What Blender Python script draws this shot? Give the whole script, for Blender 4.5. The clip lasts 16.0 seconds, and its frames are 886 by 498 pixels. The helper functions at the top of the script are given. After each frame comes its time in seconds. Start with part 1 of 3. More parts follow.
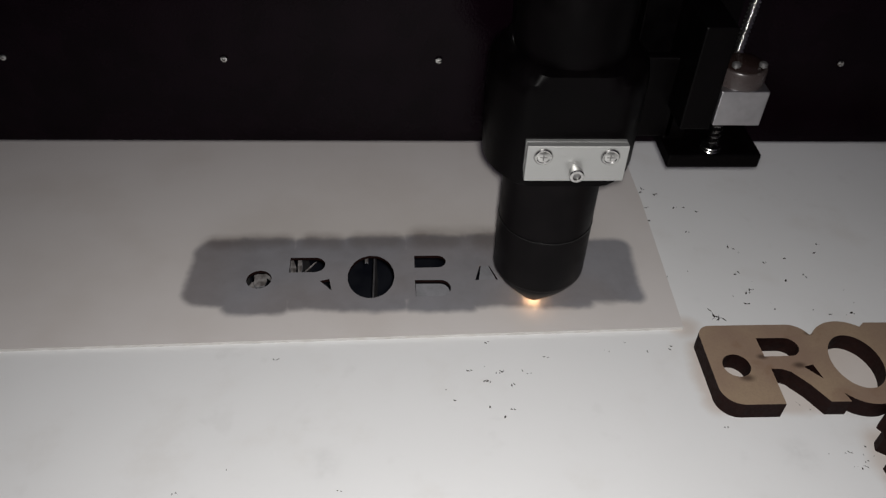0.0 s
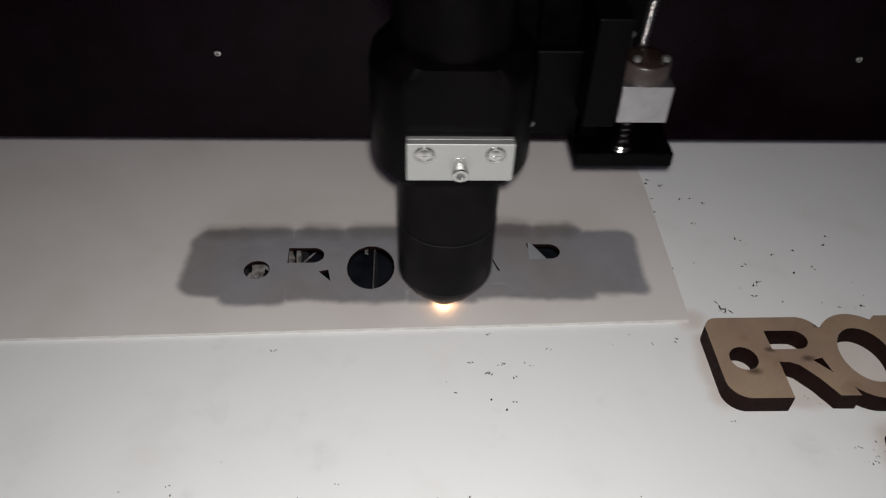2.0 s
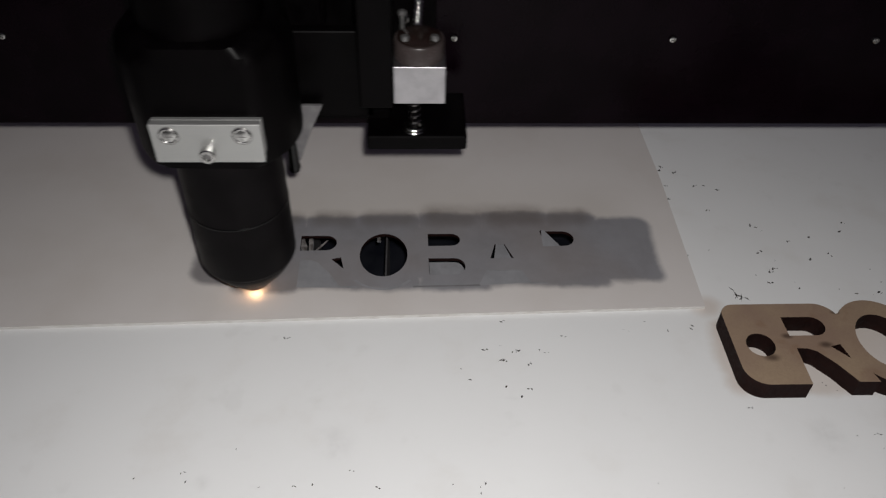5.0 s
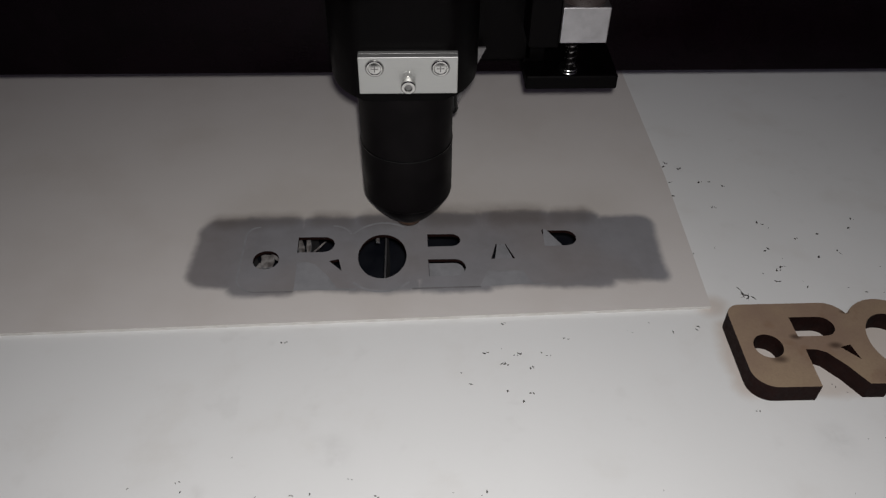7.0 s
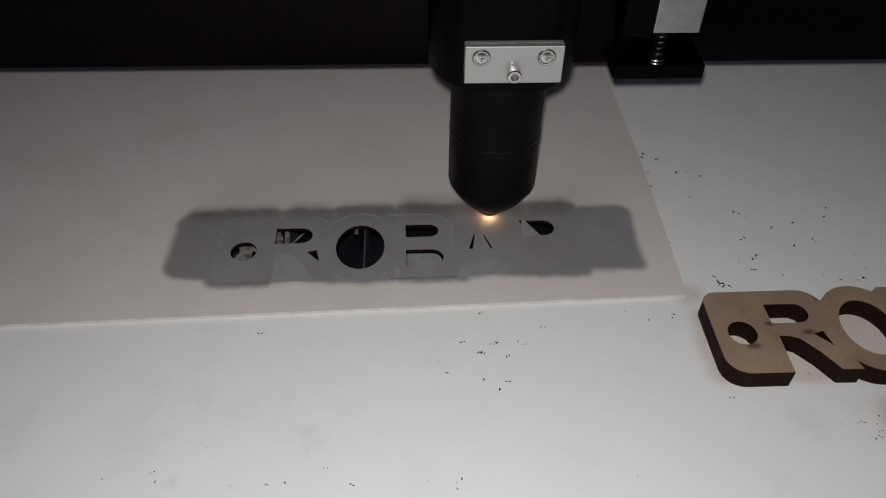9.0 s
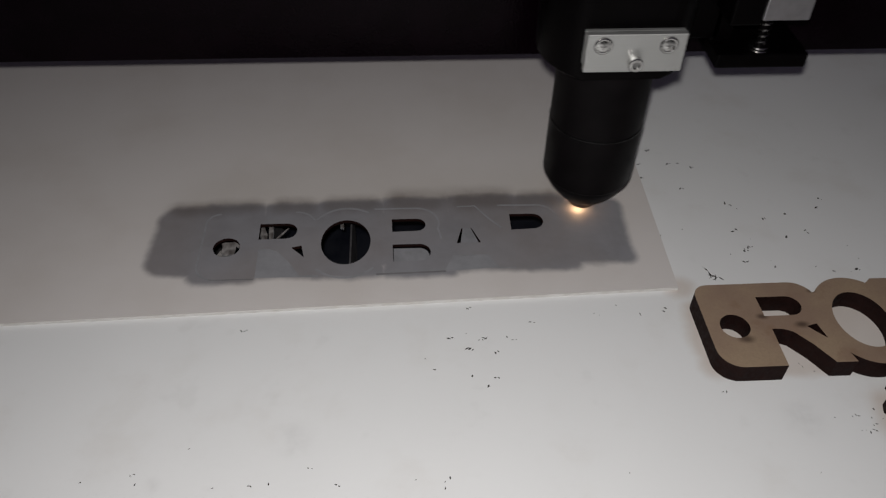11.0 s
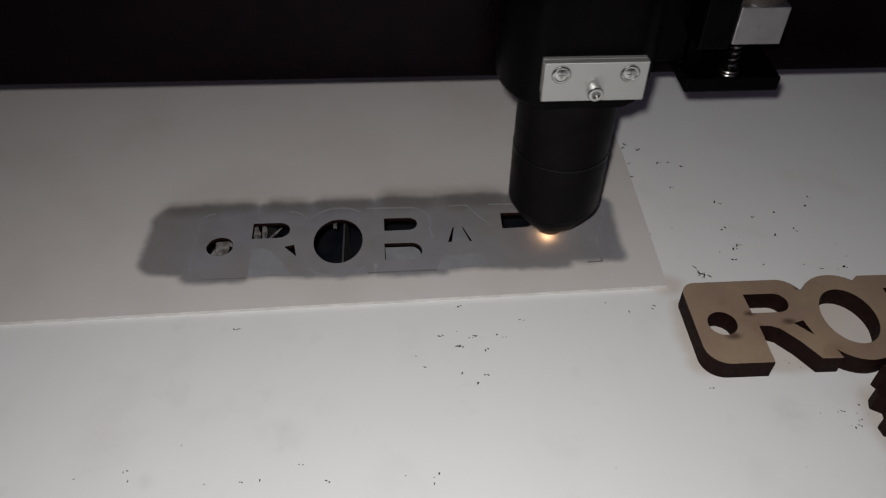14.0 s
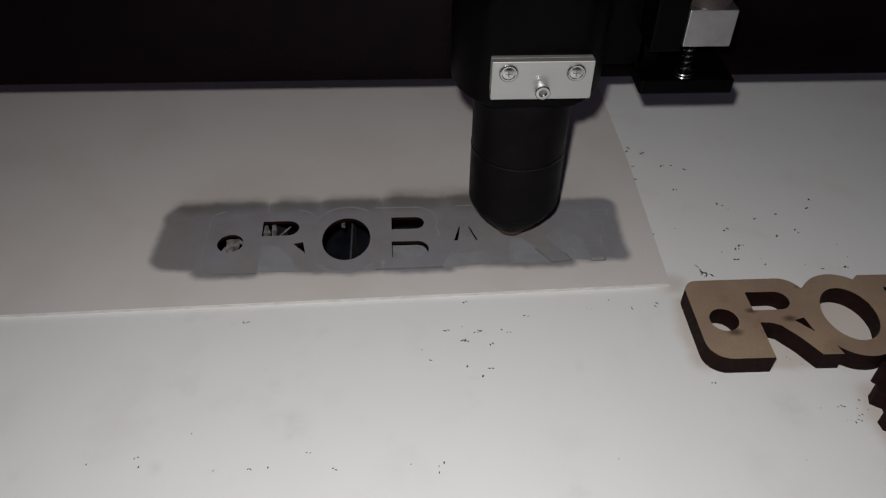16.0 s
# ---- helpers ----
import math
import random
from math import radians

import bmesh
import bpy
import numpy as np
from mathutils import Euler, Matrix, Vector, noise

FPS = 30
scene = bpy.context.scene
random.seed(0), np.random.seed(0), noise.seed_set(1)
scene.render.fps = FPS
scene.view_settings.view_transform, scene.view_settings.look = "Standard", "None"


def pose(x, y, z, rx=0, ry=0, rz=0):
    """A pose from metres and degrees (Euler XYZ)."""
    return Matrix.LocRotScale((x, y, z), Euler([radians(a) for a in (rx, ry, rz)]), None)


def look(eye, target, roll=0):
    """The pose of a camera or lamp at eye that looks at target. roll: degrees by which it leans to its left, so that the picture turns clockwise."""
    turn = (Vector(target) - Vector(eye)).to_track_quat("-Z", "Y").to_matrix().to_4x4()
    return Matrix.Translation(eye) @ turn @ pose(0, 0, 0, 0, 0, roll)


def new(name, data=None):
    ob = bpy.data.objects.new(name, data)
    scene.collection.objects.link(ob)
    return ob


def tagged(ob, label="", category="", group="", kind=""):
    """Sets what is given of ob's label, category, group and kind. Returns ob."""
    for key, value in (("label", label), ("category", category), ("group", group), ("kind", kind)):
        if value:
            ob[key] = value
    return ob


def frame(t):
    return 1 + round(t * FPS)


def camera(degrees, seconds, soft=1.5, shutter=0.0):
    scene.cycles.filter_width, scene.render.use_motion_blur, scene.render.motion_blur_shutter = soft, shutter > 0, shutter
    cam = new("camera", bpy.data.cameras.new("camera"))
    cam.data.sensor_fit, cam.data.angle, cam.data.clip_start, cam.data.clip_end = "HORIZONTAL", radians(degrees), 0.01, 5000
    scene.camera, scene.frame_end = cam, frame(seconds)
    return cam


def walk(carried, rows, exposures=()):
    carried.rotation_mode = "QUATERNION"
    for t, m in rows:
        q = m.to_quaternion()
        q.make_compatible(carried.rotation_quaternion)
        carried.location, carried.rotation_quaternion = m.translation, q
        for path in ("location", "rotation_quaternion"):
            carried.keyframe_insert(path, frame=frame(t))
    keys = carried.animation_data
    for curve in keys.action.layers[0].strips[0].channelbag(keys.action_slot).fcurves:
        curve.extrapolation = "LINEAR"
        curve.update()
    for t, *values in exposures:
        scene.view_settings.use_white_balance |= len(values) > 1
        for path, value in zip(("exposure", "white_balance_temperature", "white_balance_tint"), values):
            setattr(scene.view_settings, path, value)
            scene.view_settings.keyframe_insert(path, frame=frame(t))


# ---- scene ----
cam = camera(59.557, 16.0, soft=1.25, shutter=0.5)

# seconds, place in metres, turn in degrees
CAMERA_ROWS = (
    (0.0, -0.09677, -0.17797, 0.20173, 47.597, -1.738, -2.303),
    (0.5, -0.09714, -0.17979, 0.20158, 47.769, -1.814, -1.888),
    (1.0, -0.09570, -0.17651, 0.19856, 47.651, -1.721, -1.802),
    (1.5, -0.09456, -0.17516, 0.19715, 47.361, -1.699, -1.921),
    (2.0, -0.09571, -0.17607, 0.19604, 47.472, -1.698, -1.999),
    (2.5, -0.09758, -0.17753, 0.19707, 47.406, -1.668, -1.576),
    (3.0, -0.09779, -0.17834, 0.19736, 47.512, -1.461, -1.500),
    (3.5, -0.09740, -0.17788, 0.19610, 47.257, -1.355, -1.589),
    (4.0, -0.09744, -0.17744, 0.19471, 47.132, -1.275, -1.708),
    (6.5, -0.09833, -0.17249, 0.19199, 46.687, -0.873, -1.602),
    (7.0, -0.09562, -0.17087, 0.19132, 46.548, -0.583, -1.773),
    (7.5, -0.09294, -0.17086, 0.19041, 46.471, -0.613, -1.964),
    (8.0, -0.09244, -0.17015, 0.18969, 46.194, -0.712, -2.139),
    (8.5, -0.09126, -0.17095, 0.18929, 46.236, -0.659, -2.260),
    (9.0, -0.09094, -0.17313, 0.19003, 46.347, -0.795, -2.462),
    (11.5, -0.08830, -0.16892, 0.18588, 45.961, -0.852, -3.272),
    (12.0, -0.08768, -0.16866, 0.18653, 46.211, -0.794, -3.035),
    (12.5, -0.08778, -0.16990, 0.18741, 46.169, -0.764, -2.910),
    (13.0, -0.08857, -0.16991, 0.18721, 46.107, -0.820, -3.031),
    (13.5, -0.08738, -0.17160, 0.18867, 46.082, -0.677, -3.152),
    (14.0, -0.08604, -0.17191, 0.18784, 45.983, -0.728, -3.287),
    (14.5, -0.08726, -0.17123, 0.18766, 45.928, -0.679, -3.205),
    (15.0, -0.08736, -0.17150, 0.18687, 46.025, -0.577, -3.090),
    (15.5, -0.08648, -0.17243, 0.18663, 46.042, -0.457, -3.010),
    (16.0, -0.08652, -0.17980, 0.18631, 47.220, -0.697, -2.707),
)
walk(cam, [(r[0], pose(*r[1:])) for r in CAMERA_ROWS], exposures=((0.0, -0.08), (0.6, -0.08), (1.5, -0.02), (4.0, -0.08), (7.0, -0.27), (12.0, -0.3), (14.5, -0.33), (16.0, -0.32)))

# ---- light: a small torch held beside the lens, and the dim bluish room ----
world = bpy.data.worlds.new("room_light")
scene.world = world
world.use_nodes = True
world.node_tree.nodes["Background"].inputs[0].default_value = (0.82, 0.71, 1.0, 1)
world.node_tree.nodes["Background"].inputs[1].default_value = 0.05
torch_data = bpy.data.lights.new("torch", "SPOT")
torch_data.energy = 2.28
torch_data.color = (1.0, 0.98, 0.957)
torch_data.shadow_soft_size = 0.0035
torch_data.spot_size = radians(178)
torch_data.spot_blend = 1.0
torch = new("torch", torch_data)
torch.matrix_world = look((-0.0928, -0.1718, 0.1995), (-0.057, -0.012, 0.0))

MM = 0.001


# ---- materials ----
def nodes_of(name):
    m = bpy.data.materials.new(name)
    m.use_nodes = True
    return m, m.node_tree.nodes, m.node_tree.links, m.node_tree.nodes["Principled BSDF"]


class Graph:
    """Short names for the nodes that the materials share."""

    def __init__(self, name):
        self.m, self.n, self.l, self.b = nodes_of(name)
        self.co = self.n.new("ShaderNodeTexCoord").outputs["Object"]

    def put(self, socket, value):
        if isinstance(value, (int, float, tuple)):
            socket.default_value = value
        else:
            self.l.new(value, socket)

    def math(self, op, a, b=0.0, c=0.0):
        n = self.n.new("ShaderNodeMath")
        n.operation = op
        for s, v in zip(n.inputs, (a, b, c)):
            self.put(s, v)
        return n.outputs[0]

    def noise(self, scale, detail=4.0, rough=0.55, co=None):
        n = self.n.new("ShaderNodeTexNoise")
        self.l.new(co or self.co, n.inputs["Vector"])
        n.inputs["Scale"].default_value = scale
        n.inputs["Detail"].default_value = detail
        n.inputs["Roughness"].default_value = rough
        return n.outputs["Fac"]

    def span(self, v, a, b, lo=0.0, hi=1.0):
        n = self.n.new("ShaderNodeMapRange")
        n.interpolation_type = "SMOOTHSTEP"
        for k, w in zip((0, 1, 2, 3, 4), (v, a, b, lo, hi)):
            self.put(n.inputs[k], w)
        return n.outputs[0]

    def mix(self, f, a, b):
        n = self.n.new("ShaderNodeMix")
        n.data_type = "RGBA"
        self.put(n.inputs[0], f)
        self.put(n.inputs[6], a)
        self.put(n.inputs[7], b)
        return n.outputs[2]

    def bump(self, height, strength, distance):
        n = self.n.new("ShaderNodeBump")
        self.put(n.inputs["Height"], height)
        n.inputs["Strength"].default_value = strength
        n.inputs["Distance"].default_value = distance
        self.l.new(n.outputs[0], self.b.inputs["Normal"])

    def xyz(self):
        n = self.n.new("ShaderNodeSeparateXYZ")
        self.l.new(self.co, n.inputs[0])
        return n.outputs

    def box(self, x, y, x0, x1, y0, y1, soft, bias=0.0, round_by=4.0):
        """1 inside a rectangle given in mm, fading to 0 over soft mm."""
        r = round_by * MM
        qx = self.math("ADD", self.math("ABSOLUTE", self.math("SUBTRACT", x, (x0 + x1) / 2 * MM)), r - (x1 - x0) / 2 * MM)
        qy = self.math("ADD", self.math("ABSOLUTE", self.math("SUBTRACT", y, (y0 + y1) / 2 * MM)), r - (y1 - y0) / 2 * MM)
        ox, oy = self.math("MAXIMUM", qx, 0.0), self.math("MAXIMUM", qy, 0.0)
        far = self.math("SQRT", self.math("ADD", self.math("MULTIPLY", ox, ox), self.math("MULTIPLY", oy, oy)))
        d = self.math("SUBTRACT", self.math("ADD", far, self.math("MINIMUM", self.math("MAXIMUM", qx, qy), 0.0)), r)
        if not isinstance(bias, float):
            d = self.math("ADD", d, bias)
        return self.span(d, -soft * MM, soft * MM, 1.0, 0.0)

    def largest(self, values):
        out = values[0]
        for v in values[1:]:
            out = self.math("MAXIMUM", out, v)
        return out

    def done(self, colour, rough, metal=0.0):
        self.put(self.b.inputs["Base Color"], colour)
        self.put(self.b.inputs["Roughness"], rough)
        self.b.inputs["Metallic"].default_value = metal
        return self.m


def white_board():
    g = Graph("white_coated_board")
    x, y, z = g.xyz()
    haze = g.span(g.noise(28, 5, 0.6), 0.5, 0.72)
    smear = g.span(g.noise(75, 3, 0.5), 0.62, 0.74)
    wob = g.math("MULTIPLY", g.math("SUBTRACT", g.noise(60, 3), 0.5), 8 * MM)
    # scorch by the tag and sheet corner; second box paints the gear's shadow
    burn_shade = g.largest([g.box(x, y, -0.5, 74, -36, -4, 2.2, wob), g.box(x, y, 45, 70, -66, -42, 3.5, wob),
                      g.box(x, y, -3, 6, -4, 5, 3.0, wob)])
    c = g.mix(g.math("MULTIPLY", haze, 0.35), (0.776, 0.778, 0.777, 1), (0.66, 0.635, 0.605, 1))
    c = g.mix(g.math("MULTIPLY", smear, 0.10), c, (0.45, 0.44, 0.42, 1))
    rub = g.largest([g.box(x, y, -72, -65, -36.8, -35.4, 1.2, wob), g.box(x, y, 8, 11.5, 75, 78, 2, wob), g.box(x, y, 9, 12, 13.5, 16.5, 2, wob), g.box(x, y, -158, -155, -65, -61, 2, wob),
                     g.box(x, y, -124, -118, -56, -46, 5, wob), g.box(x, y, 20, 27, -55, -46, 5, wob)])
    c = g.mix(g.math("MULTIPLY", rub, g.span(g.noise(220, 2), 0.3, 0.7, 0.06, 0.24)), c, (0.36, 0.35, 0.34, 1))
    c = g.mix(g.math("MULTIPLY", burn_shade, 0.38), c, (0.42, 0.28, 0.18, 1))
    g.bump(g.noise(900, 3), 0.12, 0.0002)
    return g.done(c, g.span(g.noise(40), 0.3, 0.7, 0.42, 0.6))


def sooty_sheet():
    g = Graph("sheet_white_face_with_soot")
    x, y, z = g.xyz()
    wob = g.math("MULTIPLY", g.math("SUBTRACT", g.noise(110, 4), 0.5), 3.5 * MM)
    areas = ((-175.7, -146, 11.6, 46.6), (-161, -137, 7.6, 47.6), (-139.5, -117, 9.6, 47.4), (-121, -95, 8.7, 48),
             (-97, -71, 8.4, 49), (-74, -46, 10.4, 49.4), (-50, -28, 9.7, 49), (-38, -9.5, 12.2, 46.4))
    soot = g.largest([g.box(x, y, *a, 1.8, wob, r) for a, r in zip(areas, (7, 4, 3, 3, 3, 3, 4, 4))])
    soot = g.math("MAXIMUM", soot, g.box(x, y, -168, -16, 13, 42.5, 1.8, wob))
    fringe = g.largest([g.box(x, y, a[0] + 3, a[1] - 3, 42.5, a[3] + 2.0, 3.4, wob) for a in areas[:7]])
    fringe = g.math("MAXIMUM", fringe, g.math("MULTIPLY", g.box(x, y, -94, -48, 44, 53, 4.5, wob), 0.7))
    halo = g.box(x, y, -172, -14, 20, 62, 14.0, wob, 18.0)
    dirt = g.span(g.noise(45, 5, 0.65), 0.35, 0.7)
    clear = g.span(g.noise(160, 3), 0.35, 0.65)
    white = g.mix(g.math("MULTIPLY", g.span(g.noise(22, 4), 0.4, 0.75), 0.4), (0.642, 0.607, 0.588, 1), (0.54, 0.49, 0.452, 1))
    grey = g.mix(dirt, (0.205, 0.205, 0.225, 1), (0.172, 0.168, 0.182, 1))
    grey = g.mix(g.math("MULTIPLY", g.math("MAXIMUM", g.span(g.noise(18, 2), 0.45, 0.7), g.span(x, -0.150, -0.172)), 0.55), grey, (0.185, 0.160, 0.155, 1))
    grey = g.mix(g.math("MULTIPLY", clear, 0.15), grey, (0.26, 0.26, 0.275, 1))
    white = g.mix(g.math("MULTIPLY", halo, 0.3), white, (0.40, 0.36, 0.31, 1))
    c = g.mix(g.math("MULTIPLY", fringe, g.span(dirt, 0.0, 1.0, 0.5, 0.85)), white, (0.115, 0.085, 0.065, 1))
    c = g.mix(g.math("MULTIPLY", soot, 0.93), c, grey)
    c = g.mix(g.math("MULTIPLY", g.math("MULTIPLY", fringe, soot), 0.5), c, (0.12, 0.10, 0.09, 1))
    g.bump(g.noise(700, 3), 0.15, 0.0002)
    return g.done(c, g.mix(soot, (0.5, 0.5, 0.5, 1), (0.7, 0.7, 0.7, 1)))


def plain(name, a, b, scale, rough, metal=0.0, grain=0.15, fine=900.0, specular=0.5):
    g = Graph(name)
    c = g.mix(g.span(g.noise(scale, 5, 0.6), 0.3, 0.7), (*a, 1), (*b, 1))
    g.bump(g.noise(fine, 3), grain, 0.0002)
    g.b.inputs["Specular IOR Level"].default_value = specular
    return g.done(c, g.span(g.noise(scale * 2), 0.3, 0.7, rough * 0.85, min(1.0, rough * 1.15)), metal)


def fibreboard():
    g = Graph("brown_fibreboard")
    fine = g.noise(1400, 2, 0.7)
    broad = g.span(g.noise(45, 4), 0.3, 0.7)
    c = g.mix(broad, (0.315, 0.232, 0.155, 1), (0.245, 0.168, 0.124, 1))
    c = g.mix(g.span(fine, 0.35, 0.75, 0.0, 0.35), c, (0.22, 0.15, 0.10, 1))
    c = g.mix(g.span(g.noise(110, 3), 0.58, 0.75, 0.0, 0.5), c, (0.2, 0.12, 0.075, 1))
    x, y, z = g.xyz()
    for cx, cy, r in ((-9.0, 10.4, 3.0), (-1.2, 19.0, 2.2), (10.0, 15.3, 2.6), (18.4, 29.0, 1.8)):
        dx, dy = g.math("SUBTRACT", x, cx * MM), g.math("SUBTRACT", y, cy * MM)
        d = g.math("SQRT", g.math("ADD", g.math("MULTIPLY", g.math("MULTIPLY", dx, dx), 0.6), g.math("MULTIPLY", g.math("MULTIPLY", dy, dy), 1.8)))
        c = g.mix(g.span(d, 0.3 * MM, r * MM, 0.75, 0.0), c, (0.035, 0.018, 0.012, 1))
    g.bump(fine, 0.2, 0.0002)
    return g.done(c, 0.62)


def powder_coat():
    g = Graph("black_powder_coat")
    v = g.n.new("ShaderNodeTexVoronoi")
    g.l.new(g.co, v.inputs["Vector"])
    v.inputs["Scale"].default_value = 1300
    g.bump(g.math("ADD", v.outputs["Distance"], g.noise(2600, 3)), 0.12, 0.0003)
    c = g.mix(g.span(g.noise(60, 4), 0.3, 0.7), (0.0019, 0.0006, 0.0014, 1), (0.0033, 0.0012, 0.0026, 1))
    g.b.inputs["Specular IOR Level"].default_value = 0.06
    return g.done(c, 0.06)


def anodised():
    g = Graph("black_anodised_aluminium")
    g.bump(g.noise(1600, 3), 0.1, 0.0002)
    c = g.mix(g.span(g.noise(90, 4), 0.3, 0.7), (0.0026, 0.0021, 0.0024, 1), (0.0046, 0.0038, 0.0042, 1))
    g.b.inputs["Specular IOR Level"].default_value = 0.055
    return g.done(c, g.span(g.noise(120, 4), 0.3, 0.7, 0.36, 0.5))


def brushed():
    g = Graph("brushed_aluminium")
    mp = g.n.new("ShaderNodeMapping")
    mp.inputs["Scale"].default_value = (0.06, 1, 1)
    g.l.new(g.co, mp.inputs["Vector"])
    streak = g.noise(2600, 3, 0.6, mp.outputs[0])
    c = g.mix(streak, (0.42, 0.425, 0.415, 1), (0.52, 0.52, 0.51, 1))
    g.bump(streak, 0.06, 0.0002)
    return g.done(c, g.span(streak, 0.3, 0.7, 0.46, 0.58), 0.85)


WHITE = white_board()
SHEET = sooty_sheet()
EDGE = plain("pale_cut_edge", (0.66, 0.65, 0.63), (0.56, 0.54, 0.51), 200, 0.7)
SOOTY = plain("soot_grey_offcut_face", (0.24, 0.24, 0.255), (0.185, 0.185, 0.195), 150, 0.7)
SCRAP = plain("smoked_wood_scrap", (0.27, 0.255, 0.25), (0.06, 0.05, 0.047), 330, 0.7)
# torchlight on the walls of the cut, put into a paler strip colour
LINE_LIT = plain("lit_kerf", (0.262, 0.262, 0.276), (0.21, 0.21, 0.22), 120, 0.7)
LINE_DARK = plain("dark_kerf", (0.135, 0.13, 0.133), (0.19, 0.187, 0.195), 120, 0.8)
FIBRE = fibreboard()
CHAR = plain("charred_edge", (0.0075, 0.0022, 0.0018), (0.014, 0.0042, 0.0032), 400, 0.75, specular=0.15)
COAT = powder_coat()
BLACK = anodised()
DEEP = plain("deep_black_enamel", (0.0006, 0.0004, 0.0005), (0.0012, 0.0008, 0.001), 90, 0.42, 0.0, 0.05, specular=0.06)
ALU = brushed()
RING = plain("polished_black_ring", (0.002, 0.002, 0.002), (0.004, 0.004, 0.004), 200, 0.08, 0.0, 0.02, specular=0.2)
GLOSS = plain("glossy_black", (0.0005, 0.0005, 0.0005), (0.001, 0.001, 0.001), 200, 0.14, 0.0, 0.03, specular=0.35)
BLOCK = plain("satin_aluminium_block", (0.46, 0.45, 0.465), (0.40, 0.39, 0.405), 200, 0.38, 1.0)
STEEL = plain("bright_steel", (0.62, 0.615, 0.6), (0.42, 0.415, 0.40), 400, 0.2, 1.0, 0.05)
COPPER = plain("copper_nozzle_tip", (0.13, 0.075, 0.05), (0.08, 0.045, 0.03), 300, 0.5, 0.25)
AMBER = plain("brownish_plastic_cap", (0.042, 0.033, 0.032), (0.03, 0.023, 0.022), 200, 0.3)
CAP_TOP = plain("dark_brown_cap_top", (0.014, 0.008, 0.007), (0.008, 0.005, 0.004), 200, 0.2)
CHARRED_FACE = plain("scorched_dark_fibreboard", (0.016, 0.0065, 0.0048), (0.008, 0.0032, 0.0024), 150, 0.7, specular=0.2)
WIRE = plain("dull_spring_wire", (0.30, 0.29, 0.28), (0.2, 0.195, 0.19), 300, 0.22, 1.0)
SLOT = plain("shaded_steel_slot", (0.24, 0.235, 0.23), (0.16, 0.16, 0.16), 300, 0.4, 0.8)
SLAT = plain("dull_aluminium_slat", (0.24, 0.23, 0.24), (0.12, 0.115, 0.12), 160, 0.5, 0.6)
# near-black: the shade inside the letter holes is put into this colour
TRAY = plain("hole_shade_tray", (0.0018, 0.0026, 0.0065), (0.0036, 0.0046, 0.0095), 60, 0.6)
WALL = plain("dark_grey_enclosure", (0.03, 0.03, 0.033), (0.045, 0.043, 0.045), 20, 0.6)
FLECK = plain("charred_fleck", (0.010, 0.008, 0.007), (0.05, 0.042, 0.036), 500, 0.8, specular=0.15)
FLAP = plain("dull_grey_plastic", (0.16, 0.155, 0.155), (0.1, 0.095, 0.1), 200, 0.5)
spark, sn, sl, sb = nodes_of("burning_spark")
sb.inputs["Base Color"].default_value = (0.9, 0.6, 0.3, 1)
sb.inputs["Emission Color"].default_value = (1.0, 0.60, 0.30, 1)
sb.inputs["Emission Strength"].default_value = 24.0

FLAME_MAT, fn, fl, fb = nodes_of("orange_flare")
fb.inputs["Base Color"].default_value = (0.9, 0.6, 0.3, 1)
fb.inputs["Emission Color"].default_value = (1.0, 0.62, 0.33, 1)
fb.inputs["Emission Strength"].default_value = 26.0


# ---- mesh helpers, all lengths in mm ----
def part(name, bm, material, parent=None, label="", smooth=False):
    me = bpy.data.meshes.new(name)
    bmesh.ops.recalc_face_normals(bm, faces=bm.faces)
    bm.to_mesh(me)
    bm.free()
    for m in (material if isinstance(material, tuple) else (material,)):
        me.materials.append(m)
    if smooth:
        me.polygons.foreach_set("use_smooth", [True] * len(me.polygons))
        me.set_sharp_from_angle(angle=radians(35))
    ob = new(name, me)
    if parent:
        ob.parent = parent
    if label:
        tagged(ob, label)
    return ob


def empty(name):
    ob = new(name)
    ob.empty_display_size = 0.01
    return ob


def box(x0, x1, y0, y1, z0, z1, bevel=0.4, segments=2):
    bm = bmesh.new()
    bmesh.ops.create_cube(bm, size=1.0)
    for v in bm.verts:
        v.co = Vector(((x0 + x1) / 2 + v.co.x * (x1 - x0), (y0 + y1) / 2 + v.co.y * (y1 - y0), (z0 + z1) / 2 + v.co.z * (z1 - z0))) * MM
    if bevel:
        bmesh.ops.bevel(bm, geom=list(bm.edges), offset=bevel * MM, segments=segments, affect="EDGES", profile=0.5)
    return bm


def lathe(profile, n=48, centre=(0, 0, 0), axis="Z", flat=None):
    """Turns (radius, height) pairs about an axis; flat cuts the front off at that y."""
    bm = bmesh.new()
    rings = []
    for r, h in profile:
        ring = []
        for k in range(n):
            a = 2 * math.pi * k / n
            p = Vector((r * math.cos(a), r * math.sin(a), h))
            if axis == "Y":
                p = Vector((p.x, p.z, p.y))
            p += Vector(centre)
            if flat is not None:
                p.y = max(p.y, flat)
            ring.append(bm.verts.new(p * MM))
        rings.append(ring)
    for a, b in zip(rings, rings[1:]):
        for k in range(n):
            bm.faces.new((a[k], a[(k + 1) % n], b[(k + 1) % n], b[k]))
    bm.faces.new(rings[0][::-1])
    bm.faces.new(rings[-1])
    return bm


